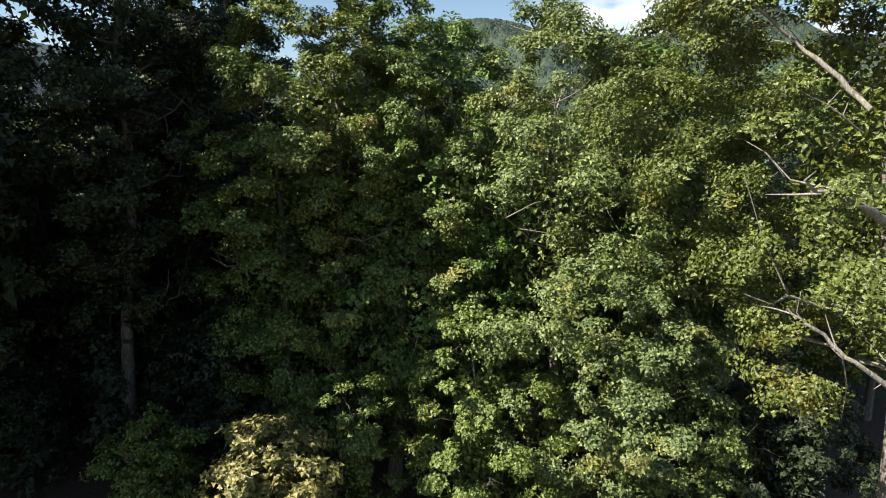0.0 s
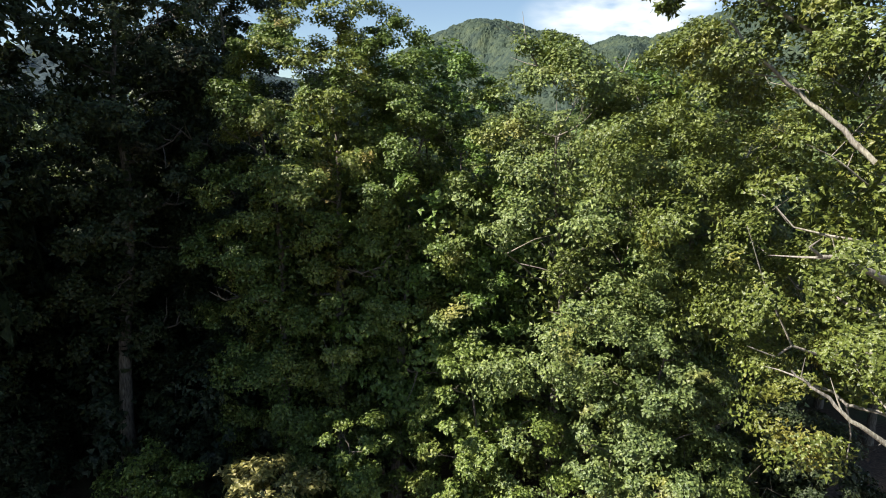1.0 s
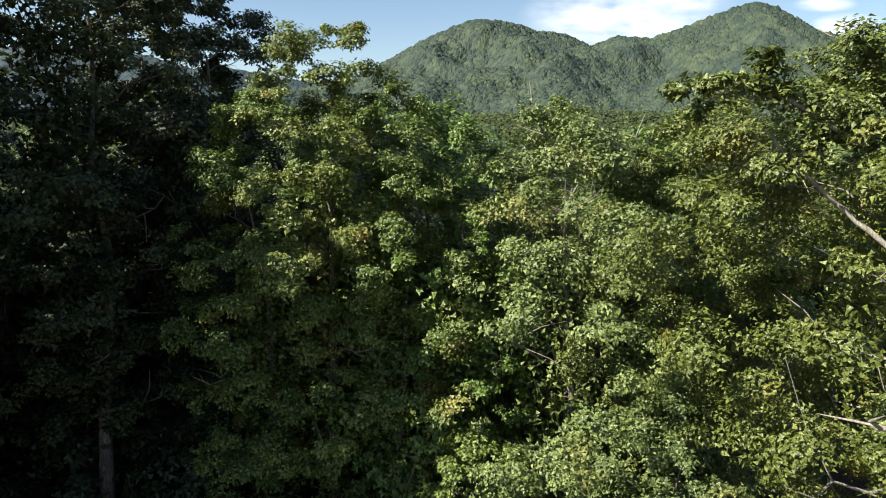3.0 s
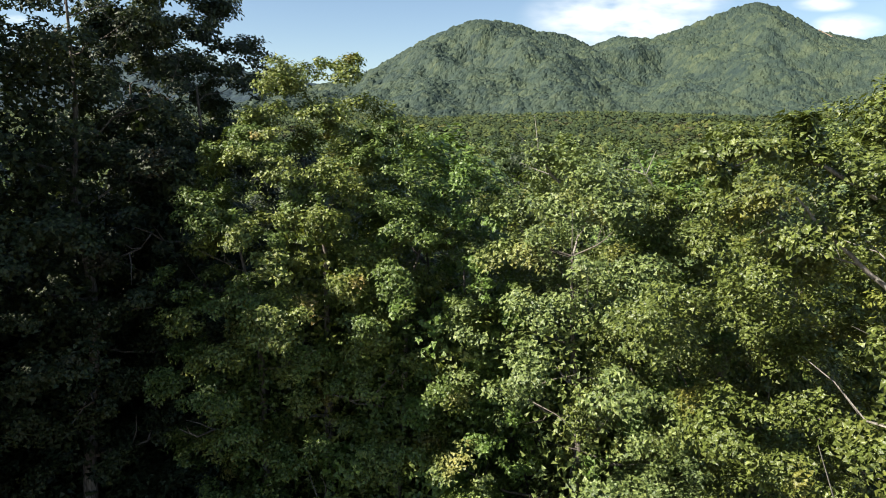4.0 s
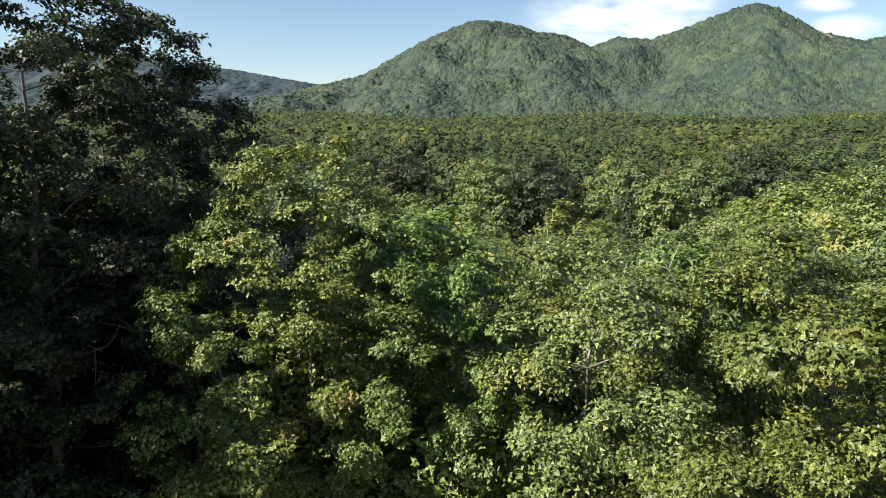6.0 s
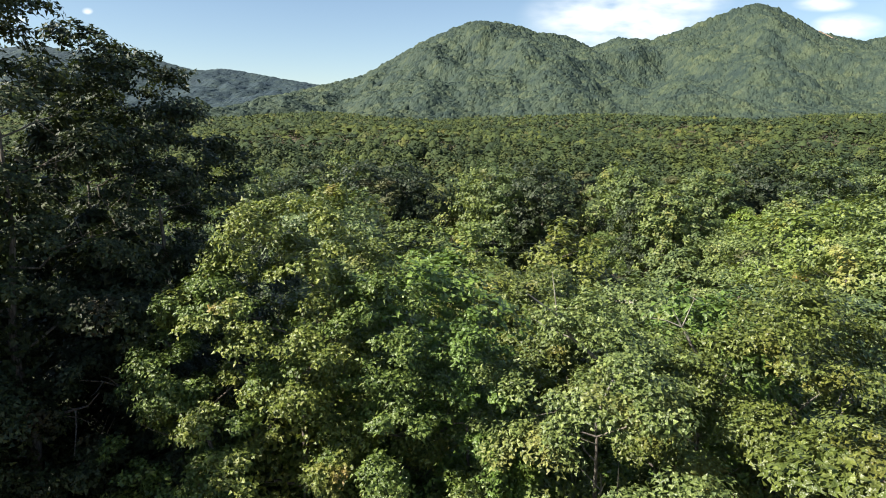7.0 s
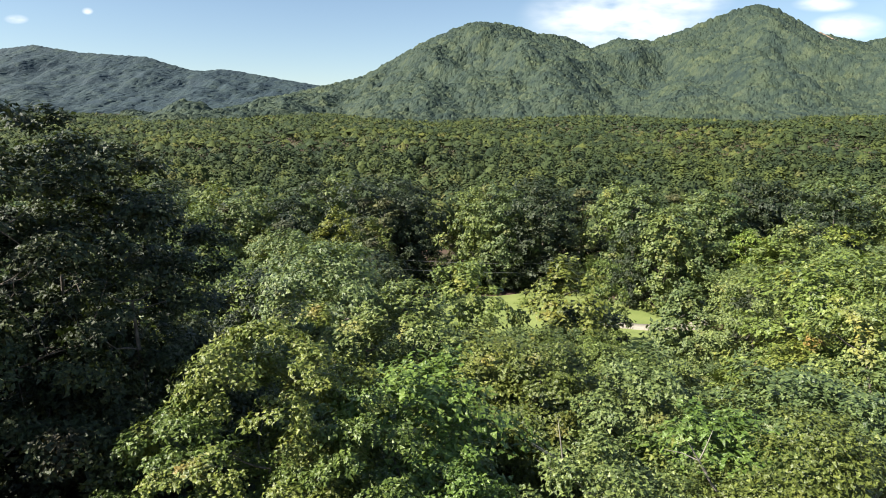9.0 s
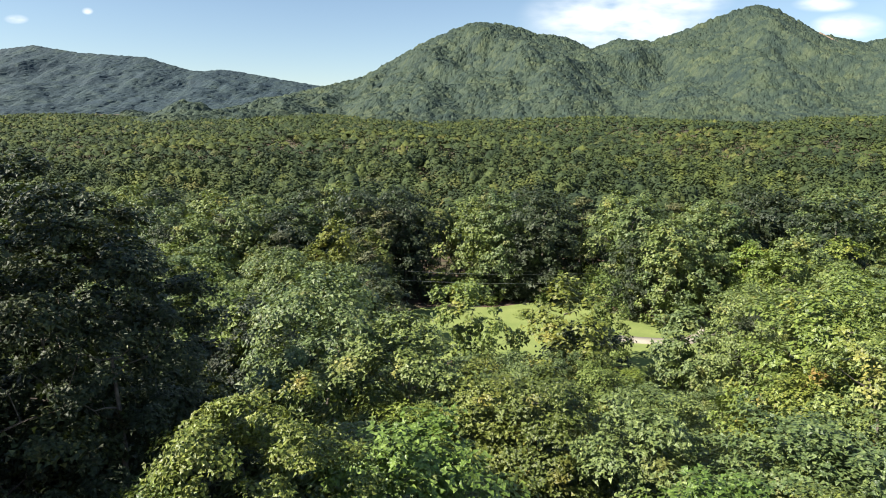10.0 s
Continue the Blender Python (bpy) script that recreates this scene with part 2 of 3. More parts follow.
def leaf_blades(rng, c, nn, length, width, droop=0.25):
    """Single leaves at the given places, each its own island."""
    n = len(c)
    helper = np.where(np.abs(nn[:, 2:3]) > 0.9, np.array([[1.0, 0, 0]]), np.array([[0, 0, 1.0]]))
    a = unit(np.cross(nn, helper))
    b = np.cross(nn, a)
    th = rng.uniform(0, 6.28, n)
    d = unit(np.cos(th)[:, None] * a + np.sin(th)[:, None] * b + nn * rng.uniform(-0.5, 0.45, (n, 1)))
    s = unit(np.cross(nn, d))
    ln = length * rng.uniform(0.7, 1.25, (n, 1))
    wd = width * rng.uniform(0.75, 1.2, (n, 1))
    base = c + d * ln * 0.12 + rng.normal(0, length * 0.12, (n, 3))
    tip = base + d * ln - np.array([[0, 0, 1.0]]) * ln * droop * rng.uniform(0, 1, (n, 1))
    v = np.stack([base + s * wd * 0.5, tip, base - s * wd * 0.5], 1).reshape(-1, 3)
    return v, np.arange(len(v)).reshape(-1, 3)


# ---------------------------------------------------------------- trees
def tree_frame(rng, h, r, base, limbs, lean=(0, 0), pointed=0.0):
    """Trunk, limbs and the places of the leaf sprays of one tree."""
    k = np.linspace(0, 1, 8)
    wob = np.cumsum(rng.normal(0, 0.012 * h, (8, 2)), 0) * k[:, None]
    trunk = np.column_stack([wob[:, 0] + lean[0] * k ** 1.5, wob[:, 1] + lean[1] * k ** 1.5, k * h * 0.80])

    def axis(z):
        return np.array([np.interp(z, trunk[:, 2], trunk[:, i]) for i in range(3)])

    arms, sprays = [], []
    for i in range(limbs):
        q = (i + rng.uniform(0.1, 0.9)) / limbs
        z = base * 0.85 + (h * 0.9 - base * 0.85) * q ** 0.9
        full = math.sin(math.pi * (0.14 + 0.80 * q)) ** 0.75
        env = r * ((1 - pointed) * full + pointed * (1.02 - q))
        ln = env * rng.uniform(0.72, 1.14)
        th = i * 2.399 + rng.normal(0, 0.35)
        out = np.array([math.cos(th), math.sin(th), 0])
        rise = ln * (0.10 + 0.55 * q + rng.uniform(-0.1, 0.15)) * (1 - pointed * 0.7)
        t = np.linspace(0, 1, 6)
        side = np.array([-out[1], out[0], 0]) * rng.normal(0, 0.15) * ln
        pts = axis(z) + t[:, None] * out * ln + (t ** 1.4)[:, None] * np.array([0, 0, rise]) + (t * (1 - t))[:, None] * side * 2
        pts[1:-1] += rng.normal(0, 0.03 * ln, (4, 3))
        arms.append(pts)
        for u in (0.30, 0.48, 0.62, 0.74, 0.84, 0.92, 0.98, 1.04, 1.06):
            p = np.array([np.interp(min(u, 1), t, pts[:, c]) for c in range(3)])
            off = rng.normal(0, 0.21, 3) * ln * np.array([1, 1, 0.8])
            if u > 1:
                off = off * 0.5 + out * 0.05 * ln
            sprays.append(p + off)
    for q in np.linspace(0, 1, 9):
        sprays.append(axis(h) + np.array([0, 0, h * 0.04 * q]) + rng.normal(0, 0.15 * r * (1.15 - q), 3) * np.array([1, 1, 0.25]))
    return trunk, arms, np.array(sprays)


def ball(level):
    bm = bmesh.new()
    bmesh.ops.create_icosphere(bm, subdivisions=level, radius=1)
    bm.verts.index_update()
    v, f = np.array([q.co[:] for q in bm.verts]), np.array([[w.index for w in q.verts] for q in bm.faces])
    bm.free()
    return v, f


BLOB = ball(1)


def pine_crown(rng, sprays, h, base, size, spray_size):
    """A pine's crown: flat layered sprays of needles round a dense middle."""
    ns, per = len(sprays), 16
    c = np.repeat(sprays, per, 0)
    big = np.repeat(spray_size * rng.uniform(0.55, 1.4, ns), per)[:, None]
    d = unit(rng.normal(0, 1, (len(c), 3)))
    d[:, 2] = np.where(rng.random(len(c)) < 0.7, np.abs(d[:, 2]), d[:, 2])
    place = c + d * big * rng.uniform(0.5, 1.18, (len(c), 1)) * np.array([[1, 1, 0.35]])
    outward = unit(place - np.array([[0, 0, base + (h - base) * 0.45]]))
    nor = unit(d * 0.75 + outward * 0.4 + np.array([[0, 0, 0.3]]) + rng.normal(0, 0.34, d.shape))
    bv, bf = BLOB
    m = len(bv)
    lump = bv[None] * (1 + rng.normal(0, 0.18, (ns, m, 1))) * (0.6 * big.reshape(ns, per)[:, :1, None]) * np.array([[[1, 1, 0.35]]])
    core = ((sprays[:, None, :] + lump).reshape(-1, 3), (bf[None] + (np.arange(ns) * m)[:, None, None]).reshape(-1, 3))
    return quick_mesh("crown", *joined([leaf_blades(rng, place, nor, size, size * 0.3), core]), LEAF["pine"], True)


def crown_width(q):
    """Width of a broadleaf crown from its foot (0) to its top (1)."""
    t = np.where(q > 0.40, (q - 0.40) / 0.60, (q - 0.40) / 0.46)
    return np.sqrt(np.clip(1 - np.abs(t) ** 1.9, 0, 1))


def bough_leaves(rng, c, face, big, leaves, size, loose=1.0):
    """Leaves of boughs: each bough a handful of sprays, turned outwards and up."""
    per = np.maximum(6, (leaves * big ** 2 / (big ** 2).sum()).astype(int))
    which = np.repeat(np.arange(len(c)), per)
    n, subs = len(which), 8
    turn = unit(unit(rng.normal(0, 1, (len(c), subs, 3))) + face[:, None, :] * 0.75 + np.array([[[0, 0, 0.25]]]))
    reach = rng.uniform(0.45, 1.12, (len(c), subs, 1)) * np.array([[[1, 1, 0.72]]])
    pick = rng.integers(0, subs, n)
    d1, far = turn[which, pick], (turn * reach)[which, pick]
    bb = big[which][:, None]
    d2 = unit(rng.normal(0, 1, (n, 3)) + np.array([[0, 0, 0.3]]))
    place = c[which] + far * bb + d2 * bb * 0.46 * rng.uniform(0.45, 1.1, (n, 1)) * np.array([[1, 1, 0.6]])
    nor = unit(d1 * 0.40 + d2 * 0.35 * loose + face[which] * (0.75 - 0.45 * loose) + np.array([[0, 0, 0.36]]) + rng.normal(0, 0.20 + 0.20 * loose, (n, 3)))
    return leaf_blades(rng, place, nor, size, size * 0.82)


def bough_crown(rng, name, h, r, base, mat, clumps, leaves, size, lean=(0, 0), lobes=0.20, fill=500, loose=1.0):
    """A broadleaf crown: boughs of leaves over an uneven rounded outline, light-blocking leaves within."""
    deep = h - base
    qs = np.linspace(0.0, 1.0, 200)
    area = np.cumsum(crown_width(qs) + 0.12 + 0.5 * (qs > 0.8))
    inner = rng.random(clumps) < 0.30
    k = (np.arange(clumps) + rng.uniform(0.1, 0.9, clumps)) / clumps
    q = np.interp(k, area / area[-1], qs)
    th = np.arange(clumps) * 2.39996 + rng.normal(0, 0.30, clumps) + rng.uniform(0, 6.28)
    out = np.stack([np.cos(th), np.sin(th), np.zeros(clumps)], 1)
    seed = rng.uniform(0, 90)
    swell = np.array([noise.noise((o[0] * 1.3 + seed, o[1] * 1.3, z * deep * 0.21)) for o, z in zip(out, q)])
    env = r * crown_width(q) * (1 + lobes * 2.0 * swell)
    share = np.where(inner, rng.uniform(0.40, 0.68, clumps), rng.uniform(0.76, 1.06, clumps))
    c = out * (env * share)[:, None]
    c[:, 2] = base + deep * (q * 0.95 + 0.01) + rng.normal(0, 0.02 * deep, clumps)
    bend = np.clip(c[:, 2] / h, 0, 1) ** 1.5
    c[:, 0] += lean[0] * bend
    c[:, 1] += lean[1] * bend
    face = unit(out * crown_width(q)[:, None] + np.array([[0, 0, 1]]) * (q - 0.25)[:, None] * 1.3)
    big = (0.125 * r + 0.26) * rng.uniform(0.55, 1.45, clumps)
    pieces = [bough_leaves(rng, c, face, big * (1.5 - 0.5 * loose), leaves, size, loose)]
    m = fill
    q2, th2 = rng.uniform(0.04, 0.70, m), rng.uniform(0, 6.28, m)
    rad = r * crown_width(q2) * np.sqrt(rng.uniform(0.0, 0.16, m))
    inside = np.stack([rad * np.cos(th2), rad * np.sin(th2), base + deep * q2], 1)
    bend = np.clip(inside[:, 2] / h, 0, 1) ** 1.5
    inside[:, 0] += lean[0] * bend
    inside[:, 1] += lean[1] * bend
    pieces.append(leaf_blades(rng, inside, unit(rng.normal(0, 1, (m, 3))), size * 1.7, size * 1.4))
    return quick_mesh(name, *joined(pieces), mat)


KIND_LABEL = {
    "oak": "green oak tree with dense lobed leaves", "shade_darkened_oak": "tall dark oak tree, its leaf colour darkened further for shade",
    "yellow_oak": "oak tree with yellowing green leaves and pale limbs", "maple": "green maple tree with layered sprays of leaves",
    "turning_maple": "maple tree turning yellow and orange", "young": "young tree with bright fresh green leaves",
    "yellow": "low tree with pale yellow autumn leaves", "pine": "grey-green pine tree with layered needles",
}


def tree(x, y, h, r, base, kind, seed, leaves=52000, size=0.13, clumps=150, limbs=14, lean=(0, 0), trunk_r=None, limb_wood=None, lobes=0.20):
    """A near tree: trunk, each limb, and a crown of single leaves."""
    rng = np.random.default_rng(seed)
    trunk, arms, sprays = tree_frame(rng, h, r * 0.9, base, limbs, lean)
    top = new(KIND_NAME[kind])
    top.location = (x, y, 0)
    tagged(top, KIND_LABEL[kind], "tree", "trees at the wood's edge")
    tr = trunk_r or 0.011 * h + 0.06
    rad = tr * (1.0 - 0.88 * np.linspace(0, 1, 8))
    rad[0] *= 1.35
    part("trunk", quick_mesh("trunk", *tube(trunk, rad, 12, rng), BARK, True), top)
    for pts in arms:
        r0 = max(0.03, np.interp(pts[0, 2], trunk[:, 2], rad) * 0.5)
        bits = [tube(pts, r0 * np.linspace(1, 0.18, 6), 6, rng)]
        for j in (2, 3, 4):
            e = pts[j] + rng.normal(0, 0.22, 3) * np.linalg.norm(pts[-1] - pts[0]) + np.array([0, 0, 0.25])
            m = (pts[j] + e) / 2 + rng.normal(0, 0.08, 3)
            bits.append(tube([pts[j], m, e], [r0 * 0.42, r0 * 0.28, r0 * 0.1], 4, rng))
        part("limb", quick_mesh("limb", *joined(bits), limb_wood or BARK, True), top)
    part("crown", bough_crown(rng, "crown", h, r, base, LEAF[kind], clumps, leaves, size, lean, lobes, 4200), top)
    return top


def bare_limb(owner, points, radius, seed):
    """A dead, barkless limb with a few bare side twigs; the points are given in the world."""
    rng = np.random.default_rng(seed)
    pts = np.array(points) - np.array(owner.location)
    k = np.linspace(0, 1, 17)
    fine = np.stack([np.interp(k, np.linspace(0, 1, len(pts)), pts[:, c]) for c in range(3)], 1)
    fine[1:-1] += rng.normal(0, 0.025, (15, 3))
    bits = [tube(fine, radius * (1 - 0.72 * k), 8, rng)]
    for q in (9, 13, 15):
        d = unit(fine[q] - fine[q - 2] + rng.normal(0, 0.5, 3) * np.linalg.norm(fine[q] - fine[q - 2]) * 2)
        ln = rng.uniform(0.5, 1.4)
        e = fine[q] + d * ln
        m = fine[q] + d * ln * 0.5 + rng.normal(0, 0.08, 3)
        bits.append(tube([fine[q], m, e], [radius * 0.32, radius * 0.2, radius * 0.07], 5, rng))
    part("dead_limb", quick_mesh("dead_limb", *joined(bits), PALE_BARK, True), owner, "pale barkless dead limb")


def leafy_limb(owner, points, kind, seed):
    """An outer limb with loose sprays of leaves, that stands clear of the crown; its points are given in the world."""
    rng = np.random.default_rng(seed)
    pts = np.array(points) - np.array(owner.location)
    n = len(pts)
    ob = part("limb", quick_mesh("limb", *tube(pts, np.linspace(0.06, 0.015, n), 6, rng), PALE_BARK, True), owner)
    c = np.repeat(pts, 4, 0) + rng.normal(0, 0.30, (n * 4, 3))
    face = unit(rng.normal(0, 0.6, c.shape) + np.array([[-0.3, -0.2, 0.7]]))
    leaves = bough_leaves(rng, c, face, rng.uniform(0.22, 0.5, len(c)), 900 * n, 0.14)
    part("leaves", quick_mesh("leaves", *leaves, LEAF[kind]), ob)


KIND_NAME = {"oak": "oak_tree", "shade_darkened_oak": "oak_tree", "yellow_oak": "oak_tree", "maple": "maple_tree", "turning_maple": "maple_tree",
             "young": "young_tree", "yellow": "yellow_tree", "pine": "pine_tree"}


def land(x, y):
    """Height of the ground, which is level near by, dips and then climbs towards the hills."""
    y = np.asarray(y, float)
    base = np.interp(y, (-6000, 130, 210, 330, 600, 1000, 1400, 2400, 6000), (0, 0, -5, -3, 14, 32, 52, 95, 120))
    return base + np.sin(np.asarray(x, float) * 0.012 + y * 0.004) * np.clip((y - 150) / 400, 0, 1) * 5


def build_ground():
    ys = np.concatenate([np.linspace(-4500, -100, 12), np.linspace(-60, 150, 43), np.linspace(160, 1500, 60), np.linspace(1600, 4800, 20)])
    xs = np.concatenate([np.linspace(-4500, -320, 20), np.linspace(-300, 300, 81), np.linspace(320, 4500, 20)])
    gx, gy = np.meshgrid(xs, ys)
    bump = np.array([noise.noise((a * 0.15, b * 0.15, 0)) for a, b in zip(gx.ravel(), gy.ravel())]).reshape(gx.shape)
    gz = land(gx, gy) + bump * 0.25
    v = np.stack([gx, gy, gz], -1).reshape(-1, 3)
    nx = len(xs)
    i = (np.arange(len(ys) - 1)[:, None] * nx + np.arange(nx - 1)[None]).ravel()
    ob = new("ground", quick_mesh("ground", v, np.stack([i, i + 1, i + nx + 1, i + nx], 1), GROUND, True))
    tagged(ob, "brown leaf litter and low growth under the trees", "ground", kind="structure")


build_ground()


def patch(name, cx, cy, rx, ry, mat, label, category, lift=0.3, seed=1):
    """A lawn or field: a gently domed sheet with an uneven edge."""
    rng = np.random.default_rng(seed)
    rings, seg = 6, 40
    wob = 1 + 0.12 * np.sin(np.arange(seg) * 0.9 + rng.uniform(0, 6)) + rng.normal(0, 0.03, seg)
    v = [(cx, cy, float(land(cx, cy)) + lift + 0.1)]
    for k in range(1, rings + 1):
        for s in range(seg):
            th, q = 2 * math.pi * s / seg, k / rings
            px, py = cx + rx * q * wob[s] * math.cos(th), cy + ry * q * wob[s] * math.sin(th)
            v.append((px, py, float(land(px, py)) + lift + 0.1 * (1 - q) - (0.7 if k == rings else 0)))
    tri = [(0, 1 + s, 1 + (s + 1) % seg) for s in range(seg)]
    for k in range(1, rings):
        a, b = 1 + (k - 1) * seg, 1 + k * seg
        for s in range(seg):
            t = (s + 1) % seg
            tri += [(a + s, b + s, b + t), (a + s, b + t, a + t)]
    return tagged(new(name, quick_mesh(name, v, tri, mat, True)), label, category, kind="structure")


patch("lawn", 15, 100, 26, 18, LAWN, "bright green mown lawn beyond the wood", "lawn", seed=3)
patch("lawn", 35, 88.5, 14, 8.5, LAWN, "bright green mown lawn beside a gravel drive", "lawn", lift=0.34, seed=5)
patch("field", 150, 206, 24, 15, DRY_GRASS, "strip of dry golden grass between trees", "field", seed=8)

# hills: a ridge line with spurs and hollows, its slope falling towards the valley
RIDGE_X = (-1400, -700, -379, -255, -149, -78, 28, 81, 117, 214, 294, 382, 467, 542, 648, 736, 825, 913, 975, 1037, 1108, 1179, 1320, 1388, 1700, 2300)
RIDGE_Z = (60, 95, 165, 195, 250, 290, 336, 355, 360, 350, 325, 315, 279, 310, 303, 330, 365, 398, 411, 395, 360, 323, 298, 315, 250, 200)
FAR_X = (-4500, -3200, -2600, -2098, -1924, -1700, -1400, -1290, -1200, -1130, -1060, -980, -800, -572, -300, 300)
FAR_Z = (330, 340, 365, 402, 422, 388, 368, 336, 309, 304, 314, 304, 273, 234, 180, 110)


def hill_height(x, y, xs, zs, crest, front, rough, foot):
    x = np.asarray(x, float)
    warp = np.array([noise.noise((a * 0.004, b * 0.003, 4.0)) for a, b in zip(x.ravel(), y.ravel())]).reshape(x.shape)
    s = np.clip((crest - y) / front, -1, 1)
    fall = np.where(s >= 0, 1 - np.clip(s, 0, 1) ** 0.85, 1 - 0.8 * np.clip(-s, 0, 1))
    xx = x + warp * 130 * np.clip(s, 0, 1)
    top = np.interp(xx, xs, zs)
    spur = np.array([noise.fractal((a * 0.0060, b * 0.0034, 1.0), 1.0, 2.0, 3) for a, b in zip(x.ravel(), y.ravel())]).reshape(x.shape)
    return foot + (top - foot) * fall + spur * rough * np.clip(s * 4, 0, 1) * fall ** 0.3


def leafy_crowns(name, rng, P, h, r, tint, quads, size, mat, label):
    """Far tree crowns in one mesh: sprays of leaves over nine lobes each."""
    n = len(P)
    floor = land(P[:, 0], P[:, 1])
    lob = unit(rng.normal(0, 1, (n, 9, 3)))
    lob[:, :, 2] = np.abs(lob[:, :, 2]) * 1.1 - 0.25
    pick = rng.integers(0, 9, (n, quads))
    ctr = np.take_along_axis(lob, pick[:, :, None].repeat(3, 2), 1) * 0.60
    d = unit(rng.normal(0, 1, (n, quads, 3)) + ctr * 1.2)
    loc = ctr + d * 0.42 * rng.uniform(0.85, 1.1, (n, quads, 1))
    half = (r * 1.1)[:, None]
    w = np.stack([P[:, 0:1] + loc[:, :, 0] * r[:, None], P[:, 1:2] + loc[:, :, 1] * r[:, None],
                  (floor + h)[:, None] - half * 1.35 + loc[:, :, 2] * half * 1.45], -1).reshape(-1, 3)
    nor = unit(d.reshape(-1, 3) + ctr.reshape(-1, 3) * 0.8 + np.array([[0, 0, 0.35]]) + rng.normal(0, 0.17, (n * quads, 3)))
    v, f = leaf_blades(rng, w, nor, size * 1.1, size, 0.1)
    me = tinted(quick_mesh(name, v, f, mat), np.repeat(tint, quads * 3))
    return tagged(new(name, me), label, "woods", kind="stuff")


def canopy(x, y, cell, seed):
    """Height of a closed canopy of rounded crowns over each place, 0 to 1, and each crown's tint."""
    table = np.random.default_rng(seed).random((64, 64, 4))
    ix, iy = np.floor(x / cell).astype(int), np.floor(y / cell).astype(int)
    best, tint = np.zeros(x.shape), np.full(x.shape, 0.4)
    for a in (-1, 0, 1):
        for b in (-1, 0, 1):
            t = table[(ix + a) % 64, (iy + b) % 64]
            dx, dy = x - (ix + a + t[..., 0]) * cell, y - (iy + b + t[..., 1]) * cell
            z = np.sqrt(np.clip(1 - (dx ** 2 + dy ** 2) / (0.85 * cell) ** 2, 0, 1)) * (0.6 + 0.4 * t[..., 2])
            tint = np.where(z > best, t[..., 3], tint)
            best = np.maximum(best, z)
    return best, tint


def hill(name, xs, zs, x0, x1, nx, ny, crest, front, rough, foot, mat, label, cell, tall, seed):
    gx, gy = np.meshgrid(np.linspace(x0, x1, nx), np.linspace(crest - front, crest + front * 0.35, ny))
    gz = hill_height(gx, gy, xs, zs, crest, front, rough, foot)
    rng = np.random.default_rng(seed)
    top, tint = canopy(gx, gy, cell, seed)
    gz += (top - 0.5) * tall + rng.normal(0, 0.10 * tall, gx.shape)
    gz[0] -= 40
    gx = gx + rng.uniform(-0.3, 0.3, gx.shape) * (x1 - x0) / nx
    v = np.stack([gx, gy, gz], -1).reshape(-1, 3)
    i = (np.arange(ny - 1)[:, None] * nx + np.arange(nx - 1)[None]).ravel()
    me = tinted(quick_mesh(name, v, np.stack([i, i + 1, i + nx + 1, i + nx], 1), mat), tint.ravel())
    tagged(new(name, me), label, "hill", kind="structure")


def dome_base(level, cut):
    bm = bmesh.new()
    bmesh.ops.create_icosphere(bm, subdivisions=level, radius=1)
    low = [q for q in bm.verts if q.co.z < cut]
    bmesh.ops.delete(bm, geom=low, context="VERTS")
    bm.verts.index_update()
    v, f = np.array([q.co[:] for q in bm.verts]), np.array([[w.index for w in q.verts] for q in bm.faces])
    bm.free()
    return v, f


def domes(name, rng, px, py, pz, size, tint, tall, level, mat, label, rough=0.22, cut=-0.35):
    """The dense inner masses of far tree crowns in one mesh: uneven domes."""
    bv, bf = dome_base(level, cut)
    n, m = len(px), len(bv)
    th = rng.uniform(0, 6.28, n)
    c, s = np.cos(th)[:, None], np.sin(th)[:, None]
    bulge = 1 + rng.normal(0, rough, (n, m))
    bx, by, bz = bv[None, :, 0] * bulge, bv[None, :, 1] * bulge, bv[None, :, 2] * bulge
    sz = np.asarray(size)[:, None] * 0.5
    v = np.stack([px[:, None] + (bx * c - by * s) * sz, py[:, None] + (bx * s + by * c) * sz,
                  pz[:, None] + (bz * tall + 0.3) * sz * rng.uniform(0.85, 1.3, (n, 1))], -1).reshape(-1, 3)
    f = (bf[None] + (np.arange(n) * m)[:, None, None]).reshape(-1, 3)
    me = tinted(quick_mesh(name, v, f, mat, True), np.repeat(tint, m))
    return tagged(new(name, me), label, "woods", kind="stuff")


hill("hill", RIDGE_X, RIDGE_Z, -900, 1560, 640, 240, 2000, 850, 62, 36, HAZED_HILLS, "steep wooded hill with two rounded peaks", 13.5, 9.5, 21)
hill("far_hill", FAR_X, FAR_Z, -2700, 200, 360, 110, 3000, 1000, 40, 66, HAZED_FAR_HILLS, "long wooded ridge in the distance, its green blued for haze", 22.0, 7.0, 22)


def rock_scar():
    """A bare reddish strip below the notch in the ridge."""
    rng = np.random.default_rng(5)
    k = np.linspace(0, 1, 30)
    y = 1988 - 90 * k
    v = []
    for s in (-1, -0.4, 0.4, 1):
        x = 1166 + 26 * k + s * (6 + 5 * np.sin(k * 9) * 0.4) + rng.normal(0, 1.2, 30)
        v.append(np.column_stack([x, y, hill_height(x, y, RIDGE_X, RIDGE_Z, 2000, 850, 62, 36) + (5.5 if abs(s) < 0.9 else 0) + rng.normal(0, 0.6, 30)]))
    v = np.stack(v, 1).reshape(-1, 3)
    f = [(i * 4 + j, i * 4 + j + 1, i * 4 + j + 5, i * 4 + j + 4) for i in range(29) for j in range(3)]
    tagged(new("rock_scar", quick_mesh("rock_scar", v, f, SCAR)), "bare reddish rock strip on a wooded hill", "rock", kind="structure")


rock_scar()


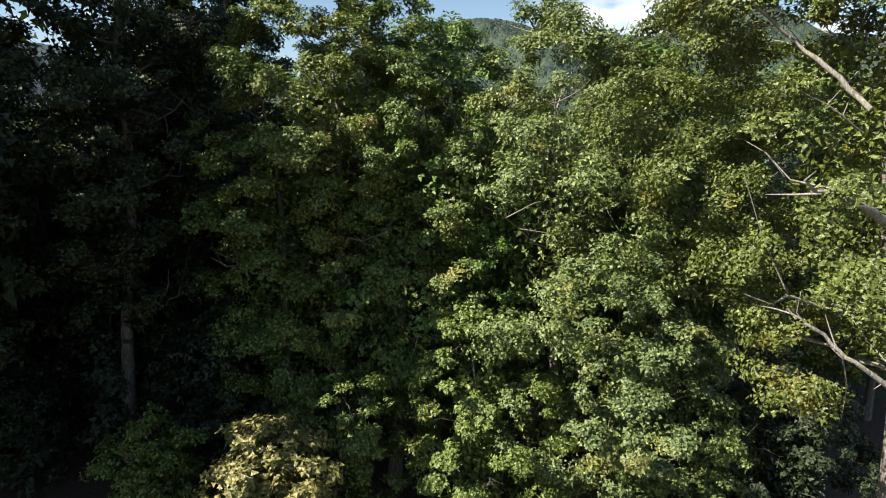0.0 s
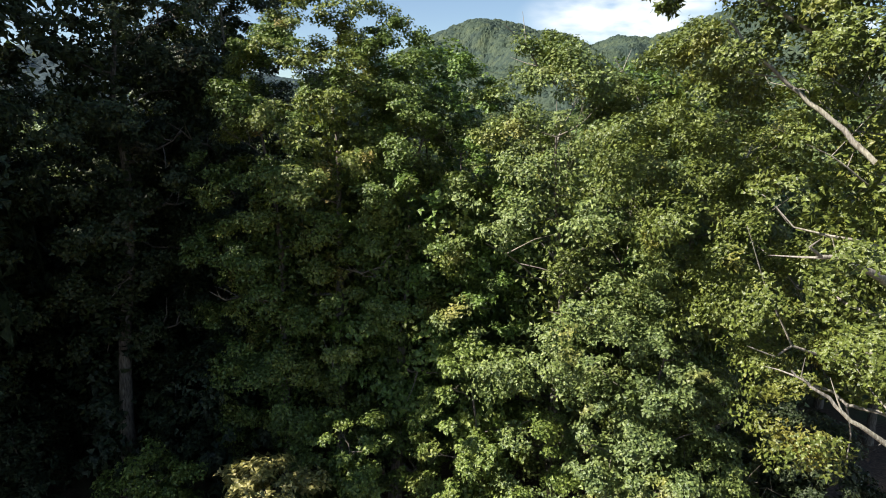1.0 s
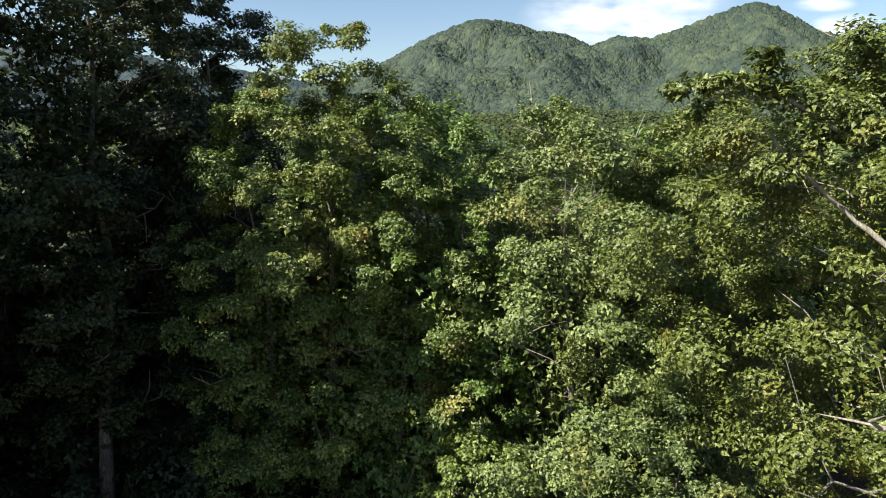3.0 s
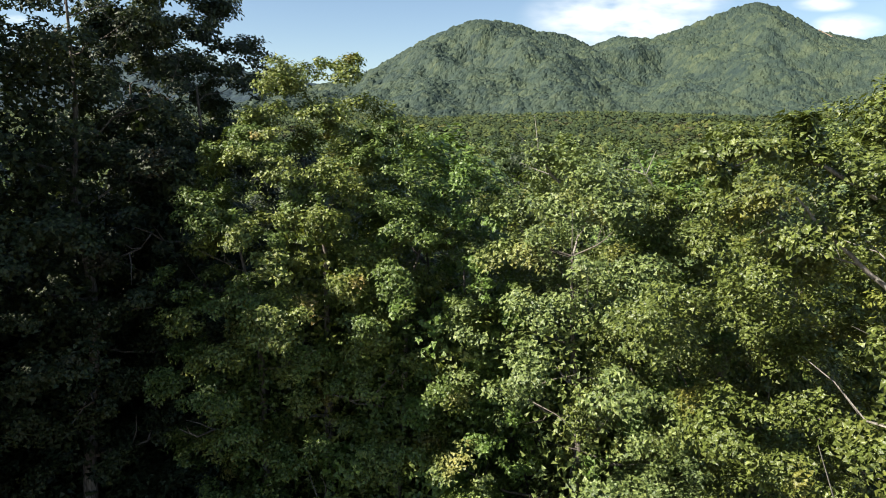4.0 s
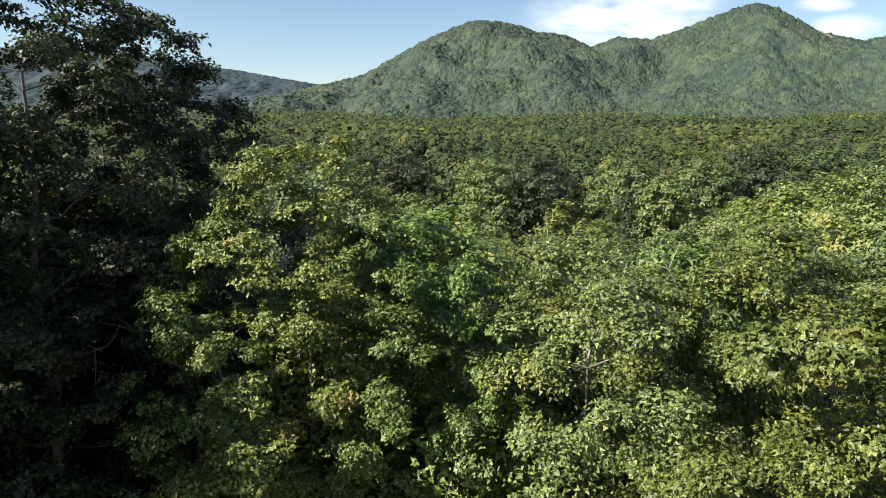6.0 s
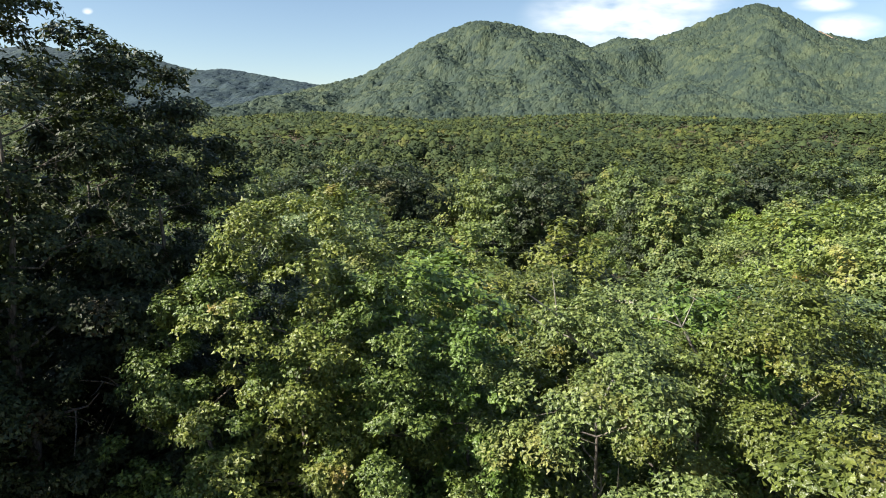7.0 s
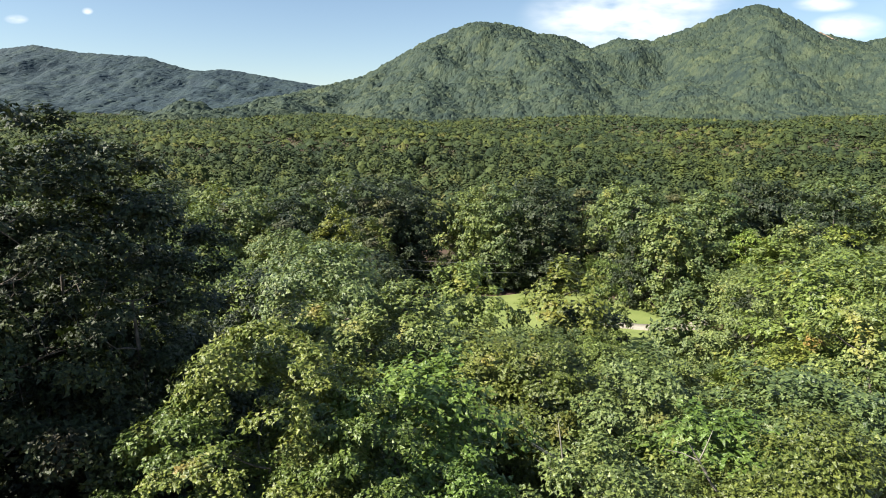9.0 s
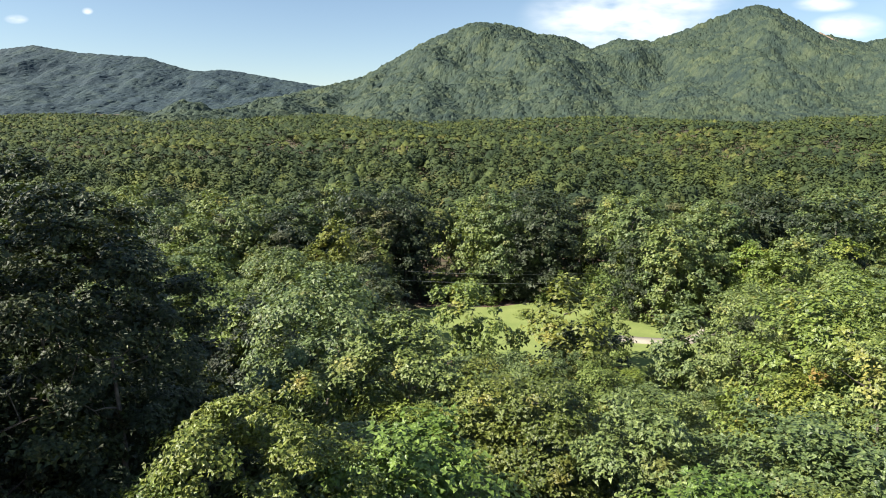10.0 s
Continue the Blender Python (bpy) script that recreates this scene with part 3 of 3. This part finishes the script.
def scatter(rng, y0, y1, gap, spread, near_edge=6.0):
    """Tree places on a jittered grid between two distances, as wide as the view there."""
    out = []
    y = y0
    while y < y1:
        half = spread * (y + 10) + near_edge
        for x in np.arange(-half, half, gap):
            out.append((x + rng.uniform(-0.42, 0.42) * gap, y + rng.uniform(-0.42, 0.42) * gap))
        y += gap * 0.9
    return np.array(out)


def strewn(rng, n, y0, y1, spread):
    """Tree places at random over a widening sheet of land."""
    y = np.sqrt(rng.uniform(y0 ** 2, y1 ** 2, n))
    return np.stack([rng.uniform(-1, 1, n) * (spread * y + 15), y], 1)


def is_open(x, y):
    """Lawns, drive, field and the camera's sight lines to them keep clear of trees."""
    q = x / (y - 12 + 1e-6)
    if 66 < y < 116 and -0.04 < q < 0.28:
        return True
    if 66 < y < 97 and 0.28 < q < 0.52:
        return True
    return 186 < y < 222 and 0.66 < q < 0.9


# woods far beyond, in one mesh each
rng = np.random.default_rng(40)
P = strewn(rng, 12500, 400, 1440, 0.79)
wide, tall, tint = rng.uniform(5.0, 8.5, len(P)), rng.uniform(11.5, 14.5, len(P)), rng.random(len(P))
domes("distant_woods", rng, P[:, 0], P[:, 1], land(P[:, 0], P[:, 1]) + tall - wide * 1.35, wide * 1.35, tint, 1.0, 1, WOODS,
      "broad sheet of green woods across the valley", 0.2, -0.3)
k = P[:, 1] < 700
leafy_crowns("distant_woods", rng, P[k], tall[k], wide[k], tint[k], 46, 1.6, WOODS, "leafy crowns of the woods at the foot of the hills")
leafy_crowns("distant_woods", rng, P[~k], tall[~k], wide[~k], tint[~k], 14, 2.5, WOODS, "leafy crowns of the farthest woods in the valley")
P = strewn(rng, 1900, 128, 410, 0.78)
P = P[[not is_open(x, y) for x, y in P]]
hh, rr, tint = rng.uniform(12.5, 17.0, len(P)), rng.uniform(4.8, 7.4, len(P)), rng.random(len(P))
domes("distant_woods", rng, P[:, 0], P[:, 1], land(P[:, 0], P[:, 1]) + hh - rr * 1.5, rr * 1.15, tint, 1.2, 2, WOODS, "green woods across the valley floor", 0.12, -0.3)
k = P[:, 1] < 280
leafy_crowns("distant_woods", rng, P[k], hh[k], rr[k], tint[k], 170, 1.1, WOODS, "leafy crowns of the woods across the valley floor")
leafy_crowns("distant_woods", rng, P[~k], hh[~k], rr[~k], tint[~k], 110, 1.4, WOODS, "leafy crowns of the farther woods in the valley")

# ---------------------------------------------------------------- trees at the wood's edge
tree(4.6, 24.3, 20.9, 4.9, 1.5, "oak", 101, 84000, clumps=140)
tree(0.7, 25.4, 20.0, 2.7, 3.0, "young", 102, 38000, clumps=80)
tree(1.4, 21.6, 9.6, 2.6, 0.6, "maple", 103, 28000, clumps=60, limbs=9)
tree(9.6, 25.4, 21.0, 4.8, 2.0, "yellow_oak", 105, 76000, clumps=135)
tree(7.2, 20.6, 11.5, 2.9, 0.8, "oak", 104, 34000, clumps=65, limbs=10)
big_oak = tree(13.3, 16.2, 22.0, 5.3, 9.0, "yellow_oak", 106, 105000, 0.12, 150, 20, (-2.8, 0.8), limb_wood=PALE_BARK, lobes=0.28)
bare_limb(big_oak, ((10.4, 15.2, 16.2), (9.5, 15.6, 17.2), (8.5, 15.9, 18.1), (7.7, 16.0, 18.8), (6.9, 16.0, 19.6)), 0.075, 31)
bare_limb(big_oak, ((10.8, 12.9, 9.6), (9.6, 12.5, 10.3), (8.7, 12.5, 10.9), (8.0, 12.6, 11.5), (7.5, 12.8, 11.9)), 0.075, 32)
bare_limb(big_oak, ((10.2, 13.4, 13.4), (9.2, 12.8, 13.9), (8.6, 12.5, 14.2), (8.0, 12.4, 14.45), (7.5, 12.4, 14.5)), 0.12, 33)
leafy_limb(big_oak, ((9.4, 15.7, 19.0), (8.4, 15.9, 19.6), (7.4, 16.0, 20.2), (6.4, 16.0, 20.6), (5.7, 16.1, 20.2)), "yellow_oak", 34)
leafy_limb(big_oak, ((10.0, 13.8, 20.3), (9.2, 13.6, 21.2), (8.6, 13.5, 21.9)), "yellow_oak", 35)
tree(9.4, 20.2, 6.4, 2.3, 0.6, "oak", 107, 20000, clumps=50, limbs=8)
tree(12.6, 20.4, 7.5, 2.8, 0.6, "shade_darkened_oak", 123, 20000, clumps=50, limbs=8)
tree(-4.7, 26.3, 24.0, 4.2, 4.0, "turning_maple", 109, 70000, clumps=110, lobes=0.28)
tree(-2.2, 25.2, 21.6, 3.0, 2.0, "maple", 108, 48000, clumps=105, limbs=10, lobes=0.30)
tree(-6.9, 25.8, 21.6, 3.3, 2.0, "maple", 119, 48000, clumps=105, limbs=10, lobes=0.30)
tree(-11.2, 30.8, 28.4, 4.5, 4.0, "shade_darkened_oak", 110, 54000, 0.17, 150, lobes=0.24)
tree(-16.6, 38.0, 28.2, 4.8, 5.0, "shade_darkened_oak", 111, 30000, 0.24, 120)
tree(-20.0, 25.0, 28.0, 5.2, 6.0, "shade_darkened_oak", 112, 36000, 0.22, 130, trunk_r=0.34)
tree(-13.4, 33.5, 28.8, 4.0, 5.0, "shade_darkened_oak", 124, 34000, 0.21, 110, lobes=0.3)
tree(-15.0, 27.2, 32.0, 4.4, 7.0, "shade_darkened_oak", 113, 52000, 0.17, 160, trunk_r=0.34, lobes=0.3)
tree(-5.7, 18.3, 6.4, 2.3, 0.6, "yellow", 114, 14000, 0.20, 60, 9)
tree(-11.4, 22.0, 4.8, 2.0, 0.6, "maple", 115, 8000, clumps=40, limbs=7)
tree(-3.6, 21.2, 7.0, 2.1, 0.8, "maple", 116, 14000, clumps=45, limbs=7)
tree(8.6, 15.6, 3.8, 1.3, 1.0, "yellow", 117, 5000, clumps=24, limbs=6)

# ---------------------------------------------------------------- trees of the wood behind, from a few grown shapes
def prototype(kind, seed, h, r, base, clumps, leaves, size, limbs=7):
    rng = np.random.default_rng(seed)
    trunk, arms, sprays = tree_frame(rng, h, r * 0.8, base, limbs, (0, 0), 0.6 if kind == "pine" else 0.0)
    rad = (0.011 * h + 0.06) * (1 - 0.88 * np.linspace(0, 1, 8))
    wood = [tube(trunk, rad, 6, rng)] + [tube(a[::2], rad[3] * 0.5 * np.linspace(1, 0.2, 3), 3, rng) for a in arms]
    if kind == "pine":
        crown = pine_crown(rng, sprays, h, base, size, 0.21 * r + 0.1)
    else:
        crown = bough_crown(rng, "crown", h, r, base, LEAF[kind], clumps, leaves, size, lobes=0.33, fill=500, loose=0.5)
    return kind, quick_mesh("trunk", *joined(wood), BARK, True), crown, h


KINDS = ("oak", "maple", "oak", "yellow_oak", "turning_maple", "shade_darkened_oak", "young")
CLOSE_SHAPES = [prototype(k, 200 + i, 19, 4.3 + 0.4 * (i % 3), 3, 125, 23000, 0.23) for i, k in enumerate(KINDS)]
NEAR_SHAPES = [prototype(k, 210 + i, 19, 4.3 + 0.4 * (i % 3), 3, 115, 13500, 0.27) for i, k in enumerate(KINDS)]
FAR_SHAPES = [prototype(k, 220 + i, 18, 4.5 + 0.4 * (i % 3), 1.5, 90, 4600, 0.46, 5) for i, k in enumerate(KINDS)]
UNDER_SHAPES = [prototype(k, 230 + i, 8, 2.5, 0.6, 36, 1800, 0.28, 5) for i, k in enumerate(("shade_darkened_oak", "maple"))]
PINES = [prototype("pine", 240 + i, 17, 3.2, 4, 0, 0, 0.5, 15) for i in range(2)]


def wood_tree(shape, x, y, h, rng, group, spread=0.0):
    kind, trunk, crown, full = shape
    top = new(KIND_NAME[kind])
    top.location = (x, y, float(land(x, y)) - 0.1)
    top.rotation_euler = (0, 0, rng.uniform(0, 6.28))
    k = h / full
    wide = spread or k * rng.uniform(0.9, 1.15)
    top.scale = (wide, wide, k)
    tagged(top, KIND_LABEL[kind], "tree", group)
    part("trunk", trunk, top)
    part("crown", crown, top)


rng = np.random.default_rng(60)
for x, y in scatter(rng, 31.0, 66, 7.6, 0.74, 0):
    if y < 34 and -23 < x < -8:
        continue
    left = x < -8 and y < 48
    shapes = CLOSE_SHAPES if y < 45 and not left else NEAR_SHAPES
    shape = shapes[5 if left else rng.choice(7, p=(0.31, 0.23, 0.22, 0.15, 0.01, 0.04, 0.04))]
    h = rng.uniform(16.0, 22.0) if y < 52 else rng.uniform(15.0, 19.5)
    q = x / (y - 12)
    if q > 0.32 and rng.random() < 0.15:
        shape = shapes[3]
    if y > 34 and -0.05 < q < 0.28:
        h = min(h, 27.5 - 0.331 * (y - 12))
    if y > 34 and 0.28 < q < 0.52:
        h = min(h, 27.9 - 0.39 * (y - 12))
    wood_tree(shape, x, y, h, rng, "trees of the wood")
for x, y in scatter(rng, 27.5, 42, 4.6, 0.74, 0):
    if x < -1:
        wood_tree(UNDER_SHAPES[int(x > -2)], x, y, rng.uniform(5, 10.5), rng, "low trees under the wood")
for x, y in scatter(rng, 68, 131, 8.3, 0.74, 0):
    if is_open(x, y):
        continue
    shape = PINES[rng.integers(2)] if (rng.random() < 0.07) else FAR_SHAPES[rng.choice(7, p=(0.28, 0.23, 0.2, 0.12, 0.01, 0.12, 0.04)) if y < 108 else rng.choice((0, 2, 5))]
    wood_tree(shape, x, y, rng.uniform(17.0, 20.5) if y > 108 else rng.uniform(12.5, 17.5), rng, "trees of the wood beyond")
wood_tree(FAR_SHAPES[1], 20.5, 85, 12.5, rng, "trees of the wood beyond")
for x, y, h in ((2.6, 58.5, 12.6), (6.2, 60.5, 11.8), (9.8, 59, 12.4), (13.2, 61.5, 11.6)):
    wood_tree(NEAR_SHAPES[rng.integers(3)], x, y, h, rng, "trees of the wood")
for x in np.arange(-3, 33, 1.5):
    wood_tree(UNDER_SHAPES[rng.integers(2)], x + rng.uniform(-0.8, 0.8), 116.5 + rng.uniform(-1, 1.5), rng.uniform(4, 8), rng, "low trees along the lawn", 0.95)
for x, y, h in ((31, 70, 14.5), (34, 74, 15), (37.5, 70, 15.5), (41, 73.5, 14.5), (44.5, 70.5, 15.5), (39, 78, 15), (47, 76, 15)):
    wood_tree(PINES[rng.integers(2)], x, y, h, rng, "pine trees in the wood")
for _ in range(16):
    wood_tree(PINES[rng.integers(2)], rng.uniform(88, 152), rng.uniform(158, 200), rng.uniform(15, 19), rng, "pine trees beyond the field", 1.5)
for x, y in scatter(rng, 66, 82, 3.4, 0.74, 0):
    if 0.27 < x / (y - 12) < 0.52:
        wood_tree(UNDER_SHAPES[1], x, y, rng.uniform(0.7, 1.0) * (28.6 - 0.36 * (y - 12)) * (0.8 if y < 74 else 0.6), rng, "low trees before the drive", 1.0)
# added trees, mostly unseen left of the view, to shade the wood's edge
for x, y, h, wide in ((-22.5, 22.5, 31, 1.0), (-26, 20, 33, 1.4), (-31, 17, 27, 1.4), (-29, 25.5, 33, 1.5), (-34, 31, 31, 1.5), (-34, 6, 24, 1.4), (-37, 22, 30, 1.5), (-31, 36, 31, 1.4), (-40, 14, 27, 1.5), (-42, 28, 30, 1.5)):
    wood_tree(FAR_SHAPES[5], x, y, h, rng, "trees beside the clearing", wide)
tree(-18.0, 18.0, 28.4, 4.2, 6.0, "shade_darkened_oak", 120, 16000, 0.36, 120)
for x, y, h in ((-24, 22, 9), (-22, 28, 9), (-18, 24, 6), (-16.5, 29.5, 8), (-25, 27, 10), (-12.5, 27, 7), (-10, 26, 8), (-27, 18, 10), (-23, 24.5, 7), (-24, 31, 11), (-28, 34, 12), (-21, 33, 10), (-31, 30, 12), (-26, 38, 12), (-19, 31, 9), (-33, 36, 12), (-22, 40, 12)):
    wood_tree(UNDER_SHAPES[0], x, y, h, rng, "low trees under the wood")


# ---------------------------------------------------------------- bare trees, drive, wires, garden
def snag(x, y, h, seed):
    """A dead tree: pale forking boughs without leaves."""
    rng = np.random.default_rng(seed)
    top = tagged(new("dead_tree"), "dead tree with bare pale grey branches", "tree", "dead trees in the wood")
    top.location = (x, y, 0)
    k = np.linspace(0, 1, 9)
    line = np.column_stack([np.cumsum(rng.normal(0, 0.09, 9)) * k, np.cumsum(rng.normal(0, 0.09, 9)) * k, k * h])
    part("trunk", quick_mesh("trunk", *tube(line, 0.06 * (1 - 0.85 * k), 8, rng), PALE_BARK, True), top)
    for i in range(7):
        q = 4 + i % 5
        th = i * 2.4 + rng.uniform(-0.3, 0.3)
        d = unit(np.array([math.cos(th), math.sin(th), rng.uniform(0.9, 1.7)]))
        ln = h * rng.uniform(0.10, 0.17)
        pts = [line[q] + d * ln * s + rng.normal(0, 0.07, 3) * (s > 0) for s in (0, 0.33, 0.66, 1)]
        bits = [tube(pts, [0.055, 0.042, 0.028, 0.01], 5, rng)]
        for s in (1, 2, 2):
            e = pts[s] + unit(d + rng.normal(0, 0.5, 3)) * ln * 0.4
            bits.append(tube([pts[s], (pts[s] + e) / 2 + rng.normal(0, 0.03, 3), e], [0.022, 0.015, 0.006], 4, rng))
        part("limb", quick_mesh("limb", *joined(bits), PALE_BARK, True), top)


snag(5.0, 25.4, 18.7, 301)
snag(8.0, 26.2, 18.0, 302)
snag(13.5, 27.5, 17.4, 304)


def ribbon(name, points, width, mat, label, category, lift):
    """A drive: a cambered strip along points on the ground."""
    pts = np.array(points, float)
    k = np.linspace(0, len(pts) - 1, 40)
    line = np.stack([np.interp(k, np.arange(len(pts)), pts[:, c]) for c in range(2)], 1)
    d = unit(np.gradient(line, axis=0))
    n = np.stack([-d[:, 1], d[:, 0]], 1)
    rng = np.random.default_rng(9)
    rows = []
    for s in (-0.55, -0.5, 0.0, 0.5, 0.55):
        p = line + n * s * width + n * rng.normal(0, 0.06, (40, 1)) * (abs(s) > 0.4)
        z = land(p[:, 0], p[:, 1]) + lift + (0.06 if s == 0 else 0) - (0.5 if abs(s) > 0.52 else 0)
        rows.append(np.column_stack([p, z]))
    v = np.stack(rows, 1).reshape(-1, 3)
    f = [(i * 5 + j, i * 5 + j + 1, i * 5 + j + 6, i * 5 + j + 5) for i in range(39) for j in range(4)]
    return tagged(new(name, quick_mesh(name, v, f, mat, True)), label, category, kind="structure")


ribbon("drive", ((22, 97.5), (28, 95.5), (33, 94.5), (37, 95.5), (40, 99), (41, 106)), 2.4, GRAVEL, "pale gravel drive curving under the trees", "drive", 0.5)


def boulder(x, y, size, seed):
    rng = np.random.default_rng(seed)
    bm = bmesh.new()
    bmesh.ops.create_icosphere(bm, subdivisions=3, radius=size)
    for q in bm.verts:
        n = noise.noise(q.co * (1.4 / size) + Vector((seed, 0, 0)))
        q.co *= 1 + 0.28 * n
        q.co.z *= 0.62
    me = bpy.data.meshes.new("boulder")
    bm.to_mesh(me)
    bm.free()
    me.materials.append(GRAVEL)
    ob = new("boulder", me)
    ob.location = (x, y, float(land(x, y)) + 0.35 + size * 0.3)
    ob.rotation_euler = (0, 0, rng.uniform(0, 6))
    tagged(ob, "pale rounded boulder beside the gravel drive", "rock", "boulders by the drive")


for x, y, s in ((38.6, 96.8, 0.8), (39.4, 98.6, 1.0), (39.9, 100.4, 0.9), (37.6, 95.9, 0.55)):
    boulder(x, y, s, int(x * 10))
rng = np.random.default_rng(77)
for x, y, h in ((17.6, 113.0, 3.8), (8.5, 114.6, 1.9), (6.2, 114.8, 1.6), (13.6, 106.5, 1.8)):
    wood_tree(UNDER_SHAPES[1], x, y, h, rng, "garden shrubs on the lawn", 0.55 if h < 3 else 0.5)


def power_line(z0, z1, y0):
    """A wire that sags between far poles out of sight."""
    k = np.linspace(0, 1, 25)
    pts = np.column_stack([-14 + 66 * k, y0 + 3 * k, z0 + (z1 - z0) * k - 1.6 * 4 * k * (1 - k)])
    ob = new("overhead_wire", quick_mesh("overhead_wire", *tube(pts, np.full(25, 0.022), 5), WIRE, True))
    tagged(ob, "thin dark overhead wire strung before the trees", "cable", "overhead wires")


WIRE, wire_n, wire_l, wire_p = material("weathered_wire")
wire_p.inputs["Base Color"].default_value, wire_p.inputs["Metallic"].default_value, wire_p.inputs["Roughness"].default_value = (0.35, 0.36, 0.36, 1), 0.8, 0.45
power_line(7.2, 7.4, 112.5)
power_line(5.6, 5.9, 112.3)
